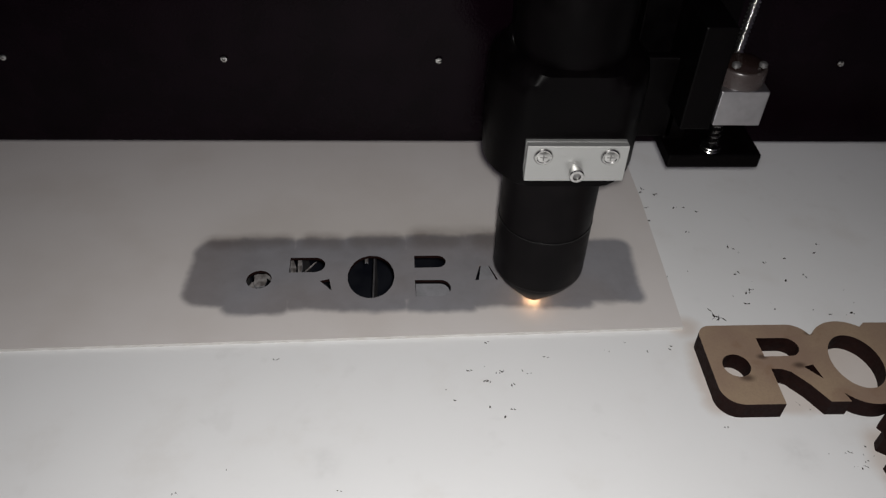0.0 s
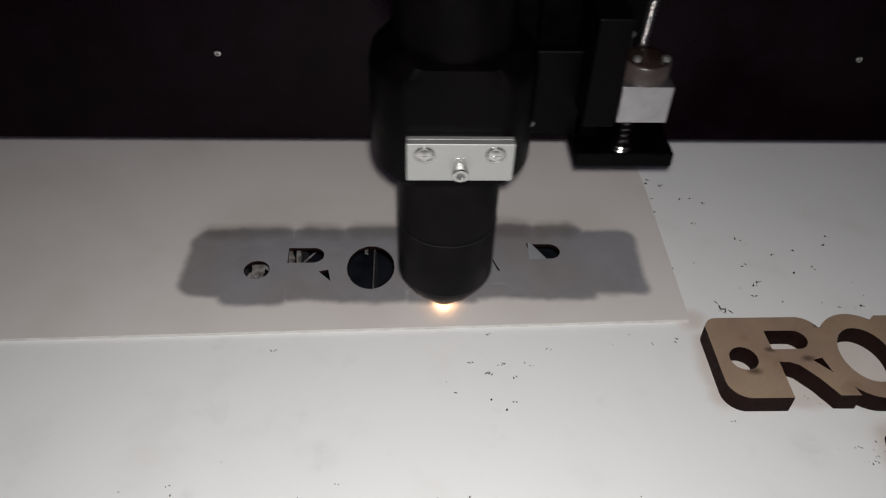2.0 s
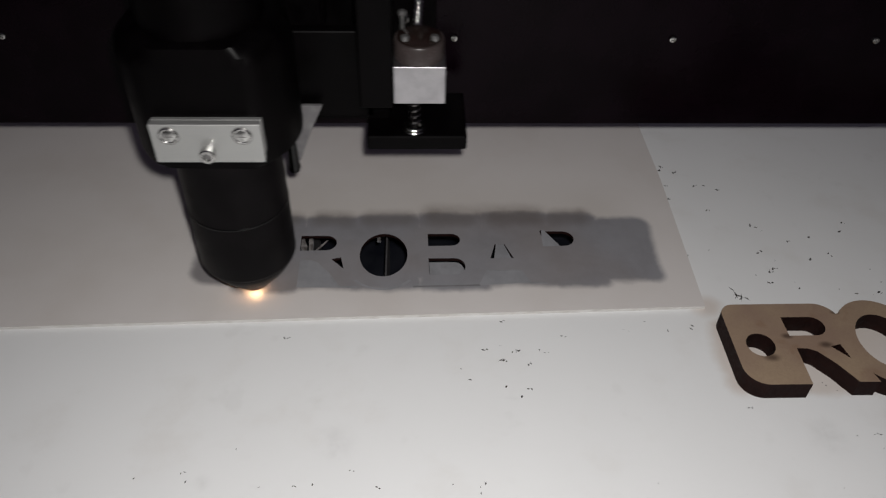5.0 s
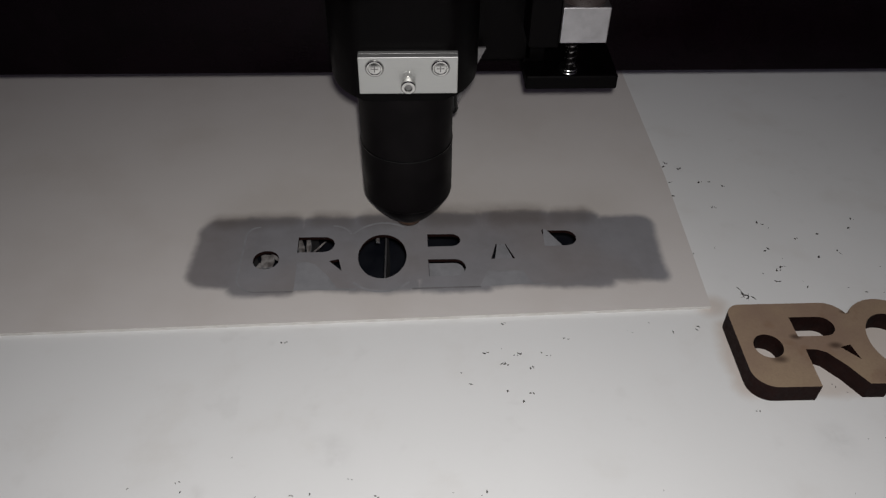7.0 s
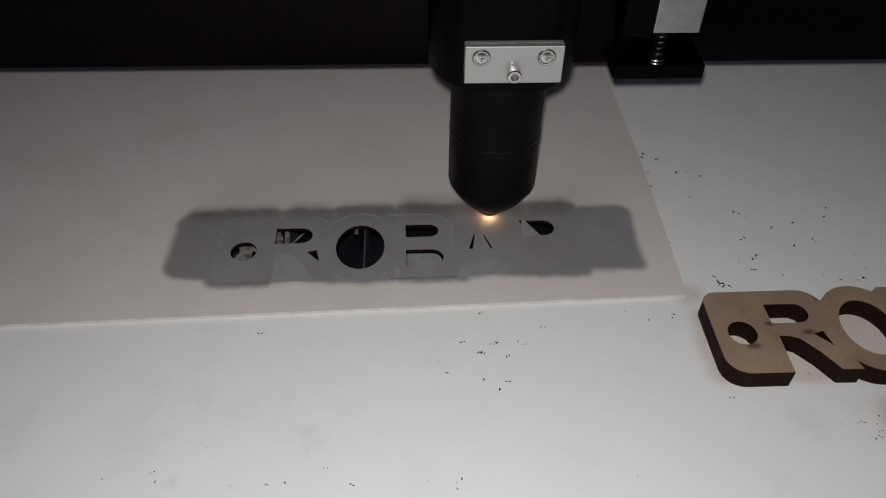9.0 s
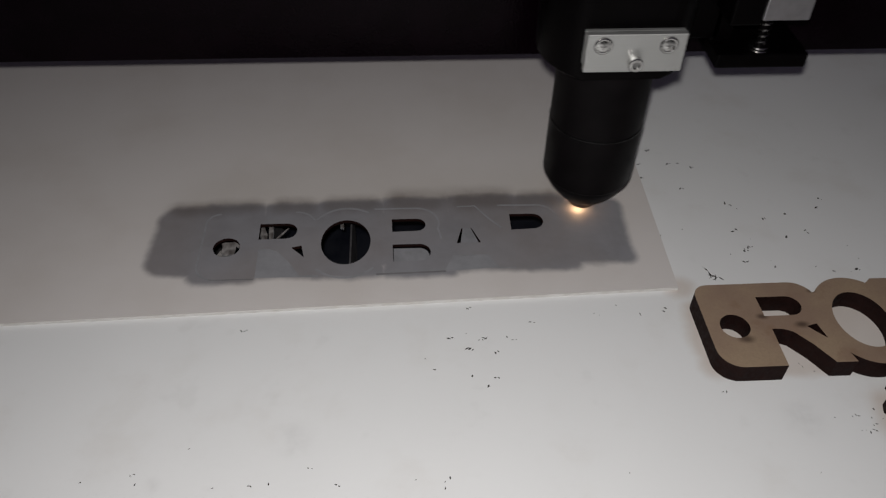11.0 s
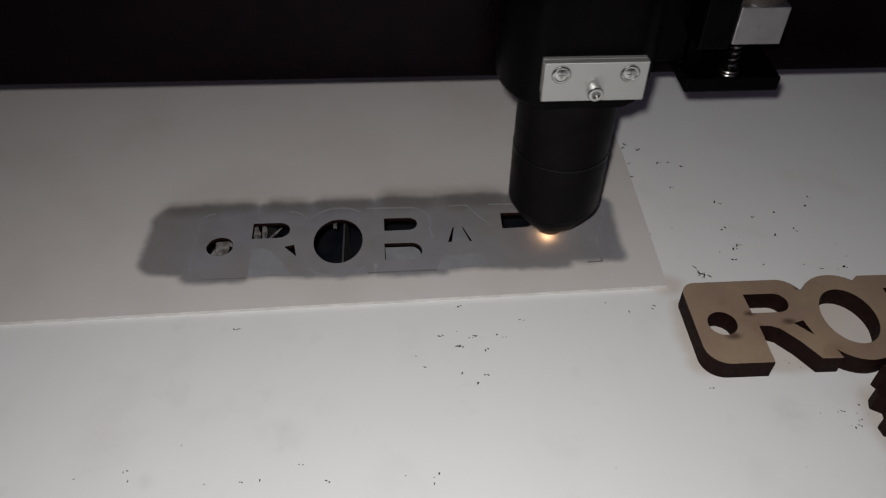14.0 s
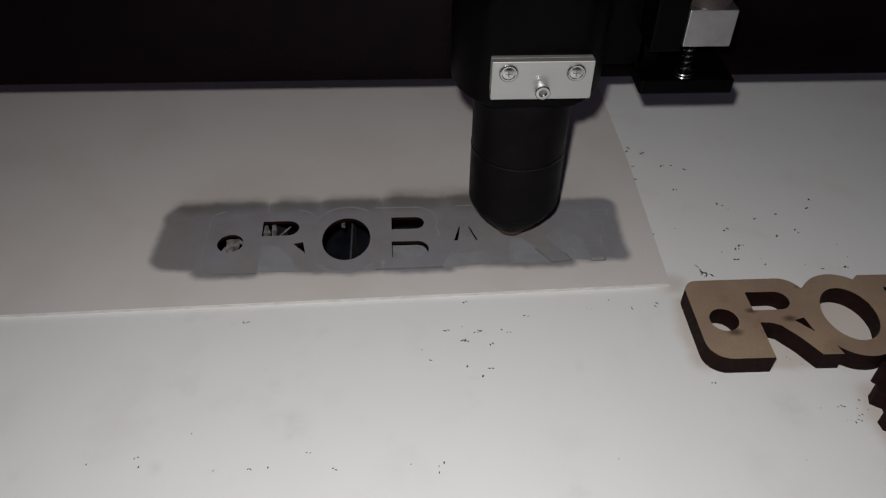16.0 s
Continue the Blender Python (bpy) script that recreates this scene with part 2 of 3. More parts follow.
def sweep(points, radius, n=12):
    """A tube along points, whose radius may follow the step."""
    bm = bmesh.new()
    rings = []
    for i, p in enumerate(points):
        d = (points[min(i + 1, len(points) - 1)] - points[max(i - 1, 0)]).normalized()
        u = d.cross(Vector((0, 1, 0))).normalized()
        v = d.cross(u)
        r = radius(i)
        rings.append([bm.verts.new((p + (u * math.cos(2 * math.pi * k / n) + v * math.sin(2 * math.pi * k / n)) * r) * MM) for k in range(n)])
    for a, b in zip(rings, rings[1:]):
        for k in range(n):
            bm.faces.new((a[k], a[(k + 1) % n], b[(k + 1) % n], b[k]))
    bm.faces.new(rings[0][::-1])
    bm.faces.new(rings[-1])
    return bm


def cut_plate(name, loops, z0, z1, face, side, parent=None, label="", inner=None):
    """A plate with an outline and holes, each a list of (x, y), from z0 to z1; its sides take a material of their own."""
    cu = bpy.data.curves.new(name, "CURVE")
    cu.dimensions, cu.fill_mode, cu.extrude = "2D", "BOTH", (z1 - z0) / 2 * MM
    for loop in loops:
        sp = cu.splines.new("POLY")
        sp.points.add(len(loop) - 1)
        for q, (x, y) in zip(sp.points, loop):
            q.co = (x * MM, y * MM, 0, 1)
        sp.use_cyclic_u = True
    tmp = new(name + "_outline", cu)
    bpy.context.view_layer.update()
    me = bpy.data.meshes.new_from_object(tmp.evaluated_get(bpy.context.evaluated_depsgraph_get()))
    bpy.data.objects.remove(tmp)
    bpy.data.curves.remove(cu)
    me.name = name
    me.transform(Matrix.Translation((0, 0, (z0 + z1) / 2 * MM)))
    me.materials.clear()
    me.materials.append(face)
    me.materials.append(side)
    me.materials.append(inner or side)
    bm = bmesh.new()
    bm.from_mesh(me)
    bmesh.ops.remove_doubles(bm, verts=bm.verts, dist=0.005 * MM)
    bm.to_mesh(me)
    bm.free()
    xs, ys = [x for x, y in loops[0]], [y for x, y in loops[0]]
    for p in me.polygons:
        p.use_smooth = False
        x, y = p.center.x / MM, p.center.y / MM
        rim = min(x - min(xs), max(xs) - x, y - min(ys), max(ys) - y) < 9.7
        p.material_index = 0 if p.normal.z > 0.5 else 1 if rim else 2
    ob = new(name, me)
    if parent:
        ob.parent = parent
    if label:
        tagged(ob, label)
    return ob


def oval(cx, cy, rx, ry, a0=0.0, a1=360.0, n=48):
    full = abs(a1 - a0) >= 360
    k = n if full else n + 1
    return [(cx + rx * math.cos(radians(a0 + (a1 - a0) * i / n)), cy + ry * math.sin(radians(a0 + (a1 - a0) * i / n))) for i in range(k)]


def shifted(loop, dx, dy):
    return [(x + dx, y + dy) for x, y in loop]


# ---- the lettering, in mm from the lower right corner of its first block ----
KEY_HOLE = oval(-10.9, 15.5, 4.55, 4.6, n=40)
R_BOWL = [(-0.6, 27.0)] + oval(8.6, 23.1, 4.0, 3.9, 90, -90, 14) + [(-0.4, 19.1)]
R_GAP = [(11.2, 14.6), (14.6, 15.5), (15.8, 9.7)]
O_HOLE = oval(29.8, 16.8, 8.55, 11.1, n=56)
B_UPPER = [(45.8, 27.8)] + oval(54.4, 24.6, 3.3, 3.2, 90, -90, 12) + [(45.9, 21.2)]
B_LOWER = [(45.9, 14.7)] + oval(55.2, 10.6, 3.8, 4.1, 90, -90, 12) + [(46.2, 6.4)]
A_GAP = [(70.3, 22.0), (68.2, 14.6), (76.6, 14.7), (74.0, 21.9)]
R_TWO_BOWL = [(88.1, 29.0)] + oval(96.0, 25.0, 3.9, 3.95, 90, -90, 14) + [(88.0, 20.7)]
TEXT_HOLES = (KEY_HOLE, R_BOWL, R_GAP, O_HOLE, B_UPPER, B_LOWER, A_GAP, R_TWO_BOWL)
# the outline runs on from the first corner, under and round the block, over the tops and back below
BLOCK_SIDE = [(0, 0)] + oval(-12.6, 7.0, 7.0, 7.0, 270, 180, 10) + oval(-14.9, 28.1, 4.7, 4.7, 180, 90, 8)
TOP_R = oval(11.5, 25.0, 7.6, 8.0, 90, 25, 8)
TOP_O = oval(29.8, 16.9, 14.3, 17.4, 138, 58, 20)
TOP_B = [(39.6, 33.6)] + oval(54.5, 25.3, 8.0, 8.2, 90, -20, 12) + [(63.0, 17.0)]
TOP_A = [(69.5, 33.8), (76.0, 34.0), (81.0, 26.3), (84.5, 22.0)]
TOP_R_TWO = [(84.3, 34.0)] + oval(98.5, 25.5, 7.0, 8.2, 90, 18, 10)
LAST = [(107.3, 29.8), (113.9, 29.8), (117.2, 21.5), (120.5, 29.8), (126.6, 29.8), (120.6, 14.0), (120.3, 2.6), (115.2, 2.5), (114.6, 14.0), (106.0, 20.5), (99.8, 16.0)]
LEG_TWO = [(106.8, 6.8), (108.5, 2.8), (101.5, 2.2), (96.5, 9.5), (92.3, 14.5), (88.4, 14.8), (87.3, 2.0)]
FOOT_A = [(81.4, 2.0), (78.6, 8.2), (66.6, 8.2), (63.7, 1.1)]
FOOT_B = [(40.4, 0.6)]
FOOT_O = oval(29.8, 16.9, 14.3, 17.4, 312, 228, 20)
LEG_ONE = [(21.2, 0.6), (14.7, 0.7), (10.5, 7.5), (6.2, 12.6), (3.5, 13.8), (0.1, 14.0)]
TEXT_OUTLINE = BLOCK_SIDE + TOP_R + TOP_O + TOP_B + TOP_A + TOP_R_TWO + LAST + LEG_TWO + FOOT_A + FOOT_B + FOOT_O + LEG_ONE


# ---- the machine bed ----
def bed():
    # CHAR on the cutout rim is painted shade, so it stays dark below the holes
    ob = cut_plate("bed_board", [[(-420, -330), (420, -330), (420, 420), (-420, 420)], [(-186, 0), (-6, 0), (-6, 52), (-186, 52)]],
                   -6, 0, WHITE, EDGE, inner=CHAR)
    tagged(ob, "large white coated board with faint scorch marks lining the machine bed", "machine bed", kind="structure")
    # added tray; its unseen walls keep room light out from under the sheet
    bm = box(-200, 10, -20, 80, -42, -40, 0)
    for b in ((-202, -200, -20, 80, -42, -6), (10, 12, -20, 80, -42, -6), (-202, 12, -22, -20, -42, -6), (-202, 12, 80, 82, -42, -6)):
        side = bpy.data.meshes.new("light_block_side")
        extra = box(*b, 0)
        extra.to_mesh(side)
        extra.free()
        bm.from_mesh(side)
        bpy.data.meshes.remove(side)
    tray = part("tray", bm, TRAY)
    tagged(tray, "added near-black tray that keeps the space under the bed dark", "tray", kind="structure")
    # upright support slats under the sheet, running front to back
    for x, z in ((-164, -8), (-137.5, -8), (-108.8, -14), (-60, -24), (-30, -24)):
        s = part("support_slat", box(x - 0.35, x + 0.35, -4, 64, -40, z, 0.1, 1), SLAT)
        tagged(s, "thin dull aluminium support slat standing on edge under the sheet", "support slat", "slats under the bed")
    for name, b in (("wall_back", (-420, 420, 420, 428, -60, 260)), ("wall_left", (-428, -420, -330, 420, -60, 260)),
                    ("wall_right", (420, 428, -330, 420, -60, 260)), ("wall_front", (-420, 420, -338, -330, -60, 120))):
        w = part(name, box(*b, 1.0), WALL)
        tagged(w, "dark grey painted metal wall of the machine", "machine wall", kind="structure")


def scrap(name, loop, z0, z1, face, side, pivot, turn, parent, label):
    """An offcut that sits loose in its hole, turned about a pivot."""
    ob = cut_plate(name, [shifted(loop, -pivot[0], -pivot[1])], z0, z1, face, side, parent, label)
    ob.matrix_basis = pose(pivot[0] * MM, pivot[1] * MM, 0, *turn)
    return ob


SX, SY = -138.8, 9.7


def cutting_sheet():
    rim = [(-330, -9.6), (0.9, 0.1), (2.2, 70), (0.8, 150), (-1, 250), (-330, 250)]
    holes = [shifted(h, SX, SY) for h in TEXT_HOLES]
    sheet = cut_plate("cutting_sheet", [rim] + holes, 0.05, 1.25, SHEET, EDGE, inner=CHAR)
    tagged(sheet, "thin white faced sheet with cut letter holes and grey soot", "sheet")
    at = lambda loop: shifted(loop, SX, SY)
    scrap("slug", at([(51.5 + (x - 51.5) * 0.95, 10.4 + (y - 10.4) * 0.94) for x, y in B_LOWER]), -2.4, -1.2, SOOTY, CHAR, (-87, 16), (5, 0, 0), sheet, "loose grey offcut sunk in its hole")
    scrap("slug", at([(70.75, 22.1), (69.5, 14.5), (75.85, 14.6), (73.6, 22.0)]), 0.06, 1.24, SOOTY, CHAR, (-66, 24.5), (0, 0, 0), sheet, "loose grey offcut sunk in its hole")
    fallen = scrap("slug", at([(88.3, 28.9), (89.6, 28.9), (95.6, 24.6), (100.8, 20.6), (95.0, 20.3), (88.3, 20.6)]), -2.4, -1.2, SOOTY, CHAR, (-50.5, 30.4), (26, 22, 8), sheet, "tilted grey offcut falling through its hole")
    return sheet, fallen


def offcuts():
    """Pale torn scraps that lie on the slats below the holes."""
    rng = random.Random(11)
    for x, y, z, turn, w, h in ((-150.6, 30.2, -4.6, (6, 14, 10), 5.0, 6.4), (-147.2, 32.6, -5.0, (0, -20, 40), 2.2, 4.4), (-153.4, 29.0, -6.4, (8, 10, -20), 2.6, 4.0),
                                (-136.6, 39.0, -5.0, (8, -14, 3), 1.7, 9.6), (-139.7, 38.8, -6.2, (0, 18, 14), 2.6, 9.0), (-132.8, 38.6, -5.6, (0, 30, -35), 0.7, 7.0),
                                (-111.6, 44.6, -7.0, (4, 16, 8), 1.4, 4.4)):
        loop = []
        for k in range(13):
            a = 2 * math.pi * k / 13
            c, d = math.cos(a), math.sin(a)
            r = rng.uniform(0.78, 1.18) / max(abs(c), abs(d)) ** 0.6
            loop.append((w / 2 * c * r, h / 2 * d * r))
        ob = cut_plate("wood_scrap", [loop], -0.4, 0.4, SCRAP, SOOTY)
        ob.matrix_basis = pose(x * MM, y * MM, z * MM, *turn)
        tagged(ob, "small pale torn scrap caught on the slats under a hole", "wood scrap", "scraps under the holes")


def letter_tag():
    tag = cut_plate("letter_tag", [TEXT_OUTLINE] + list(TEXT_HOLES), 0.0, 6.8, FIBRE, CHAR)
    tag.matrix_basis = pose(22.05 * MM, -37.15 * MM, 0.02 * MM)
    tagged(tag, "finished brown fibreboard letter tag with charred dark edges", "letter tag")


def gear_wheel():
    """A flat toothed wheel, scorched dark all over."""
    teeth, rim = 14, []
    for k in range(teeth):
        a = 360.0 * k / teeth
        rim += oval(0, 0, 17.6, 17.6, a - 5.0, a + 5.0, 3) + oval(0, 0, 20.8, 20.8, a + 8.5, a + 17.0, 3)
    gear = cut_plate("gear_wheel", [rim, oval(0, 0, 9.0, 9.0, n=48)], 0.0, 6.8, CHARRED_FACE, CHAR)
    gear.matrix_basis = pose(67.4 * MM, -55.0 * MM, 0.02 * MM, 0, 0, -5)
    tagged(gear, "scorched dark fibreboard gear wheel lying on the white board", "gear")


def flecks():
    rng = random.Random(5)
    bm = bmesh.new()

    def chip(x, y, size, slim=1.0):
        a = rng.uniform(0, math.pi)
        w, l, h = size * rng.uniform(0.3, 0.55) * slim, size * rng.uniform(0.8, 1.25), size * 0.14
        m = pose(x * MM, y * MM, h * 0.5 * MM, rng.uniform(-9, 9), rng.uniform(-9, 9), math.degrees(a))
        vs = [bm.verts.new(m @ (Vector(c) * MM)) for c in ((-l / 2, 0, -h / 2), (0, -w / 2, -h / 2), (l / 2, w * 0.2, -h / 2), (0, w / 2, -h / 2), (-l * 0.1, 0, h / 2))]
        for f in ((0, 1, 4), (1, 2, 4), (2, 3, 4), (3, 0, 4), (3, 2, 1, 0)):
            bm.faces.new([vs[i] for i in f])

    # by the sheet's front edge, beside the tag, and along the front of the board
    near = ((-69.2, -5.0), (-49.8, -11.5), (-76.0, -17.0), (-66.6, -18.1), (-65.1, -17.3), (-57.8, -17.2), (-56.3, -18.4), (-70.7, -21.3), (-69.7, -21.4), (-62.0, -23.3),
            (-80.9, -28.8), (-69.8, -31.6), (-63.1, -32.6), (-65.3, -35.4), (-14.0, -9.6), (-6.1, -8.8), (-5.2, -7.6))
    aside = ((3.6, 77.8), (4.7, 80.2), (9.1, 76.2), (10.3, 76.6), (3.7, 67.5), (2.9, 59.2), (19.6, 67.6), (15.3, 67.4), (24.0, 65.0), (16.4, 52.1), (32.5, 41.9), (30.7, 42.9), (41.9, 33.9), (51.1, 36.2), (67.0, 44.4), (64.1, 39.3), (28.6, 27.6), (30.1, 28.8), (55.0, 27.3),
             (55.6, 25.8), (29.5, 17.5), (31.3, 19.2), (27.5, 12.3), (28.7, 12.3), (37.4, 9.4), (56.8, 6.7), (65.1, 7.3), (46.9, 24.0))
    front = ((-140.1, -11.4), (-139.1, -11.4), (-148.9, -52.5), (-162.9, -60.0), (-161.1, -62.7), (-175.4, -61.3), (-140.8, -64.6), (-131.6, -64.4), (-126.2, -64.1), (-116.2, -59.9),
             (-108.6, -65.1), (-78.5, -64.6), (-79.9, -67.5), (3.2, -40.6), (37.6, -50.6), (38.8, -50.2), (44.8, -48.5), (42.5, -53.9), (40.6, -56.1), (41.8, -55.2), (33.0, -34.5))
    for x, y in near + aside + front:
        chip(x, y, rng.uniform(1.2, 1.9) * (1.15 if (x, y) in aside else 0.8 if (x, y) in near else 0.6))
        if rng.random() < 0.4:
            chip(x + rng.uniform(0.6, 1.3), y + rng.uniform(-0.5, 0.5), rng.uniform(0.7, 1.2))
    for x, y, l in ((13.2, 9.2, 1.8), (13.9, 6.6, 3.0), (15.4, 5.4, 3.2), (14.6, 6.0, 2.6), (16.9, 4.9, 2.2), (13.4, 5.2, 1.4), (14.9, 4.6, 2.0)):
        chip(x, y, l * 1.3, 0.32)
    for x, y, n, sx, sy in ((-68, -20, 2, 9, 6), (40, 24, 10, 20, 14), (41, -52, 6, 3, 3), (-105, -66, 5, 40, 3), (62, 8, 3, 8, 5), (33, -33, 3, 2, 1), (-20, -8, 3, 14, 3)):
        for _ in range(n):
            chip(rng.gauss(x, sx), rng.gauss(y, sy), rng.uniform(0.4, 0.9))
    ob = part("soot_flecks", bm, FLECK)
    tagged(ob, "tiny charred flecks and splinters scattered on the white board", "debris", kind="stuff")


# ---- the moving gantry ----
def gantry():
    g = empty("gantry_beam")
    tagged(g, "black powder coated gantry beam with small steel screws", "gantry beam")
    part("panel", box(-400, 400, 68.6, 71.6, 38.1, 190, 0.5), COAT, g)
    part("bottom_lip", box(-400, 400, 71.6, 96, 38.1, 41, 0.4), COAT, g)
    for k in range(-4, 6):
        x = -84.7 + 72.2 * k - (3.9 if k > 1 else 0.0)
        part("screw", lathe([(1.25, 0.3), (1.25, -0.4), (1.05, -0.8), (0.6, -0.9), (0.5, -0.4)], 20, (x, 68.6, 71.5), "Y"), STEEL, g, smooth=True)
    return g


# ---- the laser head ----
AX, AY = -1.2, 23.5


def screw_head(name, x, y, z, r, parent):
    """A cross-slotted pan head facing the front, in its dark countersink."""
    part("countersink", lathe([(r * 1.1, 0.1), (r * 1.1, -0.06)], 28, (x, y, z), "Y"), SLOT, parent)
    ob = part(name, lathe([(r, 0.0), (r, -0.25), (r * 0.9, -0.5), (r * 0.78, -0.5), (r * 0.7, -0.3), (r * 0.45, -0.42), (r * 0.2, -0.5)], 32, (x, y, z), "Y"), STEEL, parent, smooth=True)
    for w, h in ((r * 0.85, 0.36), (0.36, r * 0.85)):
        part("slot", box(x - w / 2, x + w / 2, y - 0.56, y - 0.3, z - h / 2, z + h / 2, 0.05, 1), SLOT, ob)
    return ob


def laser_head():
    h = empty("laser_head")
    tagged(h, "black laser cutting head with silver clamp plate, nozzle and height probe", "laser head")
    part("lens_tube", lathe([(15.15, 72), (15.2, 42.0), (15.22, 41.2), (15.3, 41.0), (15.3, 40.6), (15.3, 20.2), (15.1, 19.4), (14.4, 18.6)], 64, (AX, AY, 0)), BLACK, h, smooth=True)
    part("tube_ring", lathe([(15.1, 41.5)] + [(15.28 + 0.14 * math.cos(radians(a)), 41.0 + 0.3 * math.sin(radians(a))) for a in range(80, -81, -20)] + [(15.1, 40.5)], 96, (AX, AY, 0)), RING, h, "thin glossy ring", smooth=True)
    part("nozzle_cone", lathe([(14.5, 18.8), (14.3, 18.0), (13.0, 15.7), (11.0, 12.8), (8.9, 10.2), (7.3, 8.6), (6.6, 7.9), (5.6, 7.8)], 64, (AX, AY, 0)), BLACK, h, "black tapered nozzle", smooth=True)
    part("nozzle_tip", lathe([(5.6, 7.9), (5.4, 6.4), (4.7, 4.9), (4.1, 4.4), (1.4, 4.3)], 48, (AX, AY, 0)), COPPER, h, "small copper nozzle tip", smooth=True)
    part("collar", lathe([(15.0, 65.6), (21.2, 65.8), (22.3, 66.8), (22.5, 68), (22.5, 95), (21.8, 98.5), (19.5, 101), (16, 102)], 72, (AX, AY, 0), flat=5.8), DEEP, h, smooth=True)
    part("mirror_housing", lathe([(16.0, 101.5), (16.0, 150), (15, 151)], 56, (AX, AY, 0)), DEEP, h, smooth=True)
    plate = part("clamp_plate", box(-13.9, 14.1, 2.0, 4.2, 70.6, 82.3, 0.2), ALU, h, "brushed aluminium clamp plate")
    part("top_strip", box(-13.9, 14.1, 4.5, 6.0, 72.0, 82.1, 0.2), ALU, plate)
    for x in (-9.3, 9.2):
        screw_head("screw", x, 2.0, 78.9, 2.45, plate)
    bolt = part("clamp_bolt", lathe([(1.7, 0.0), (1.7, -1.6), (2.1, -1.3), (2.1, -2.6), (1.85, -2.95), (1.15, -3.0), (1.1, -2.0)], 28, (0.1, 2.0, 74.2), "Y"), STEEL, plate, "steel socket head bolt", smooth=True)
    part("socket", lathe([(1.12, 0.0), (1.12, -0.06)], 6, (0.1, -0.4, 74.2), "Y"), SLOT, bolt)
    part("carriage_plate", box(-12, 60, 58, 66, 62, 150, 0.8), DEEP, h)
    part("bracket", box(11, 41, 42, 46, 58.5, 87.4, 0.6), DEEP, h)
    part("bracket_rib", box(26.0, 26.8, 50.0, 58.2, 84, 150, 0.3), DEEP, h)
    part("probe_arm", box(34, 40, 45.9, 52, 62, 84, 0.5), DEEP, h)
    flap = bmesh.new()
    for y in (38.4, 39.4):
        vs = [flap.verts.new(Vector((x, y, z)) * MM) for x, z in ((15.2, 44.0), (16.8, 44.6), (20.6, 54.6), (25.3, 64.8), (15.4, 64.8))]
        flap.faces.new(vs)
    flap.verts.ensure_lookup_table()
    for k in range(5):
        flap.faces.new([flap.verts[i] for i in (k, (k + 1) % 5, 5 + (k + 1) % 5, 5 + k)])
    part("air_flap", flap, FLAP, h, "dull grey tapered plastic flap")
    part("knob", lathe([(0.5, 40.4), (1.6, 40.8), (2.1, 42.2), (1.7, 44.0), (1.0, 66.0)], 24, (14.6, 38.0, 0)), GLOSS, h, "small round black knob", smooth=True)
    # the height probe
    part("probe_foot", box(38.5, 69.2, 32.8, 58, 52.4, 57.6, 0.7), DEEP, h)
    part("probe_column", box(37.5, 47.1, 28.6, 52, 70, 104, 0.6), DEEP, h)
    part("probe_post", box(38.5, 45.5, 42, 52, 57.4, 71, 0.5), DEEP, h)
    part("column_screw", lathe([(1.6, 0), (1.6, -1.6), (1.2, -2.0)], 18, (50.0, 50.0, 88.0), "Y"), STEEL, h, smooth=True)
    block = part("probe_block", box(47.2, 61.9, 28.0, 42.0, 72.0, 83.9, 0.3), BLOCK, h, "bright silver probe block")
    part("block_cap", lathe([(7.2, 83.8), (7.2, 88.6), (6.9, 89.2), (6.2, 89.3)], 40, (54.5, 35.2, 0)), AMBER, block, "brownish plastic cap", smooth=True)
    part("cap_top", lathe([(6.3, 89.1), (6.2, 89.7), (4.6, 90.6), (2.2, 91.0)], 40, (54.5, 35.2, 0)), CAP_TOP, block, "dark brown domed cap top", smooth=True)
    for x, y, top in ((50.6, 31.6, 91.2), (58.8, 31.8, 91.2), (49.8, 39.6, 94.6)):
        part("cap_screw", lathe([(0.7, 88.8), (0.7, top - 1.0), (1.25, top - 0.9), (1.25, top), (0.8, top + 0.4)], 16, (x, y, 0)), SLOT, block, smooth=True)
    part("probe_pin", lathe([(1.0, 57.2), (1.0, 72.2)], 20, (53.0, 36.5, 0)), BLACK, block, smooth=True)
    coil = []
    for k in range(181):
        a = 2 * math.pi * k / 30
        coil.append(Vector((53.0 + 1.75 * math.cos(a), 36.5 + 1.75 * math.sin(a), 59.4 + 12.6 * k / 180)))
    part("probe_spring", sweep(coil, lambda i: 0.42, 8), WIRE, block, "coiled steel spring", smooth=True)
    for z in (57.5, 58.6):
        part("washer", lathe([(1.2, z), (3.1, z), (3.3, z + 0.3), (3.1, z + 0.6), (1.2, z + 0.6)], 32, (53.0, 36.5, 0)), STEEL, block, "thin steel washer", smooth=True)
    way = []
    for k in range(301):
        s = k / 300
        way.append(Vector((53.8 + 4.6 * s, 40.0 + 4 * s, 88.5 + 64 * s)))
    part("braided_hose", sweep(way, lambda i: 1.45 + 0.34 * math.cos(2 * math.pi * i / 6), 14), STEEL, block, "braided steel hose", smooth=True)
    glow = part("spark", lathe([(0.3, -0.45), (1.2, -0.35), (1.8, 0.0), (1.2, 0.35), (0.3, 0.45)], 20), spark, h, "glowing burning spot", smooth=True)
    flame = part("flame", lathe([(0.4, -0.8), (2.9, -0.55), (4.2, 0.0), (2.9, 0.55), (0.4, 0.8)], 24), FLAME_MAT, h, "flat orange flare", smooth=True)
    return h, glow, flame


bed()
SHEET_OB, FALLEN = cutting_sheet()
offcuts()
letter_tag()
gear_wheel()
flecks()
GANTRY = gantry()
HEAD, GLOW, FLAME = laser_head()


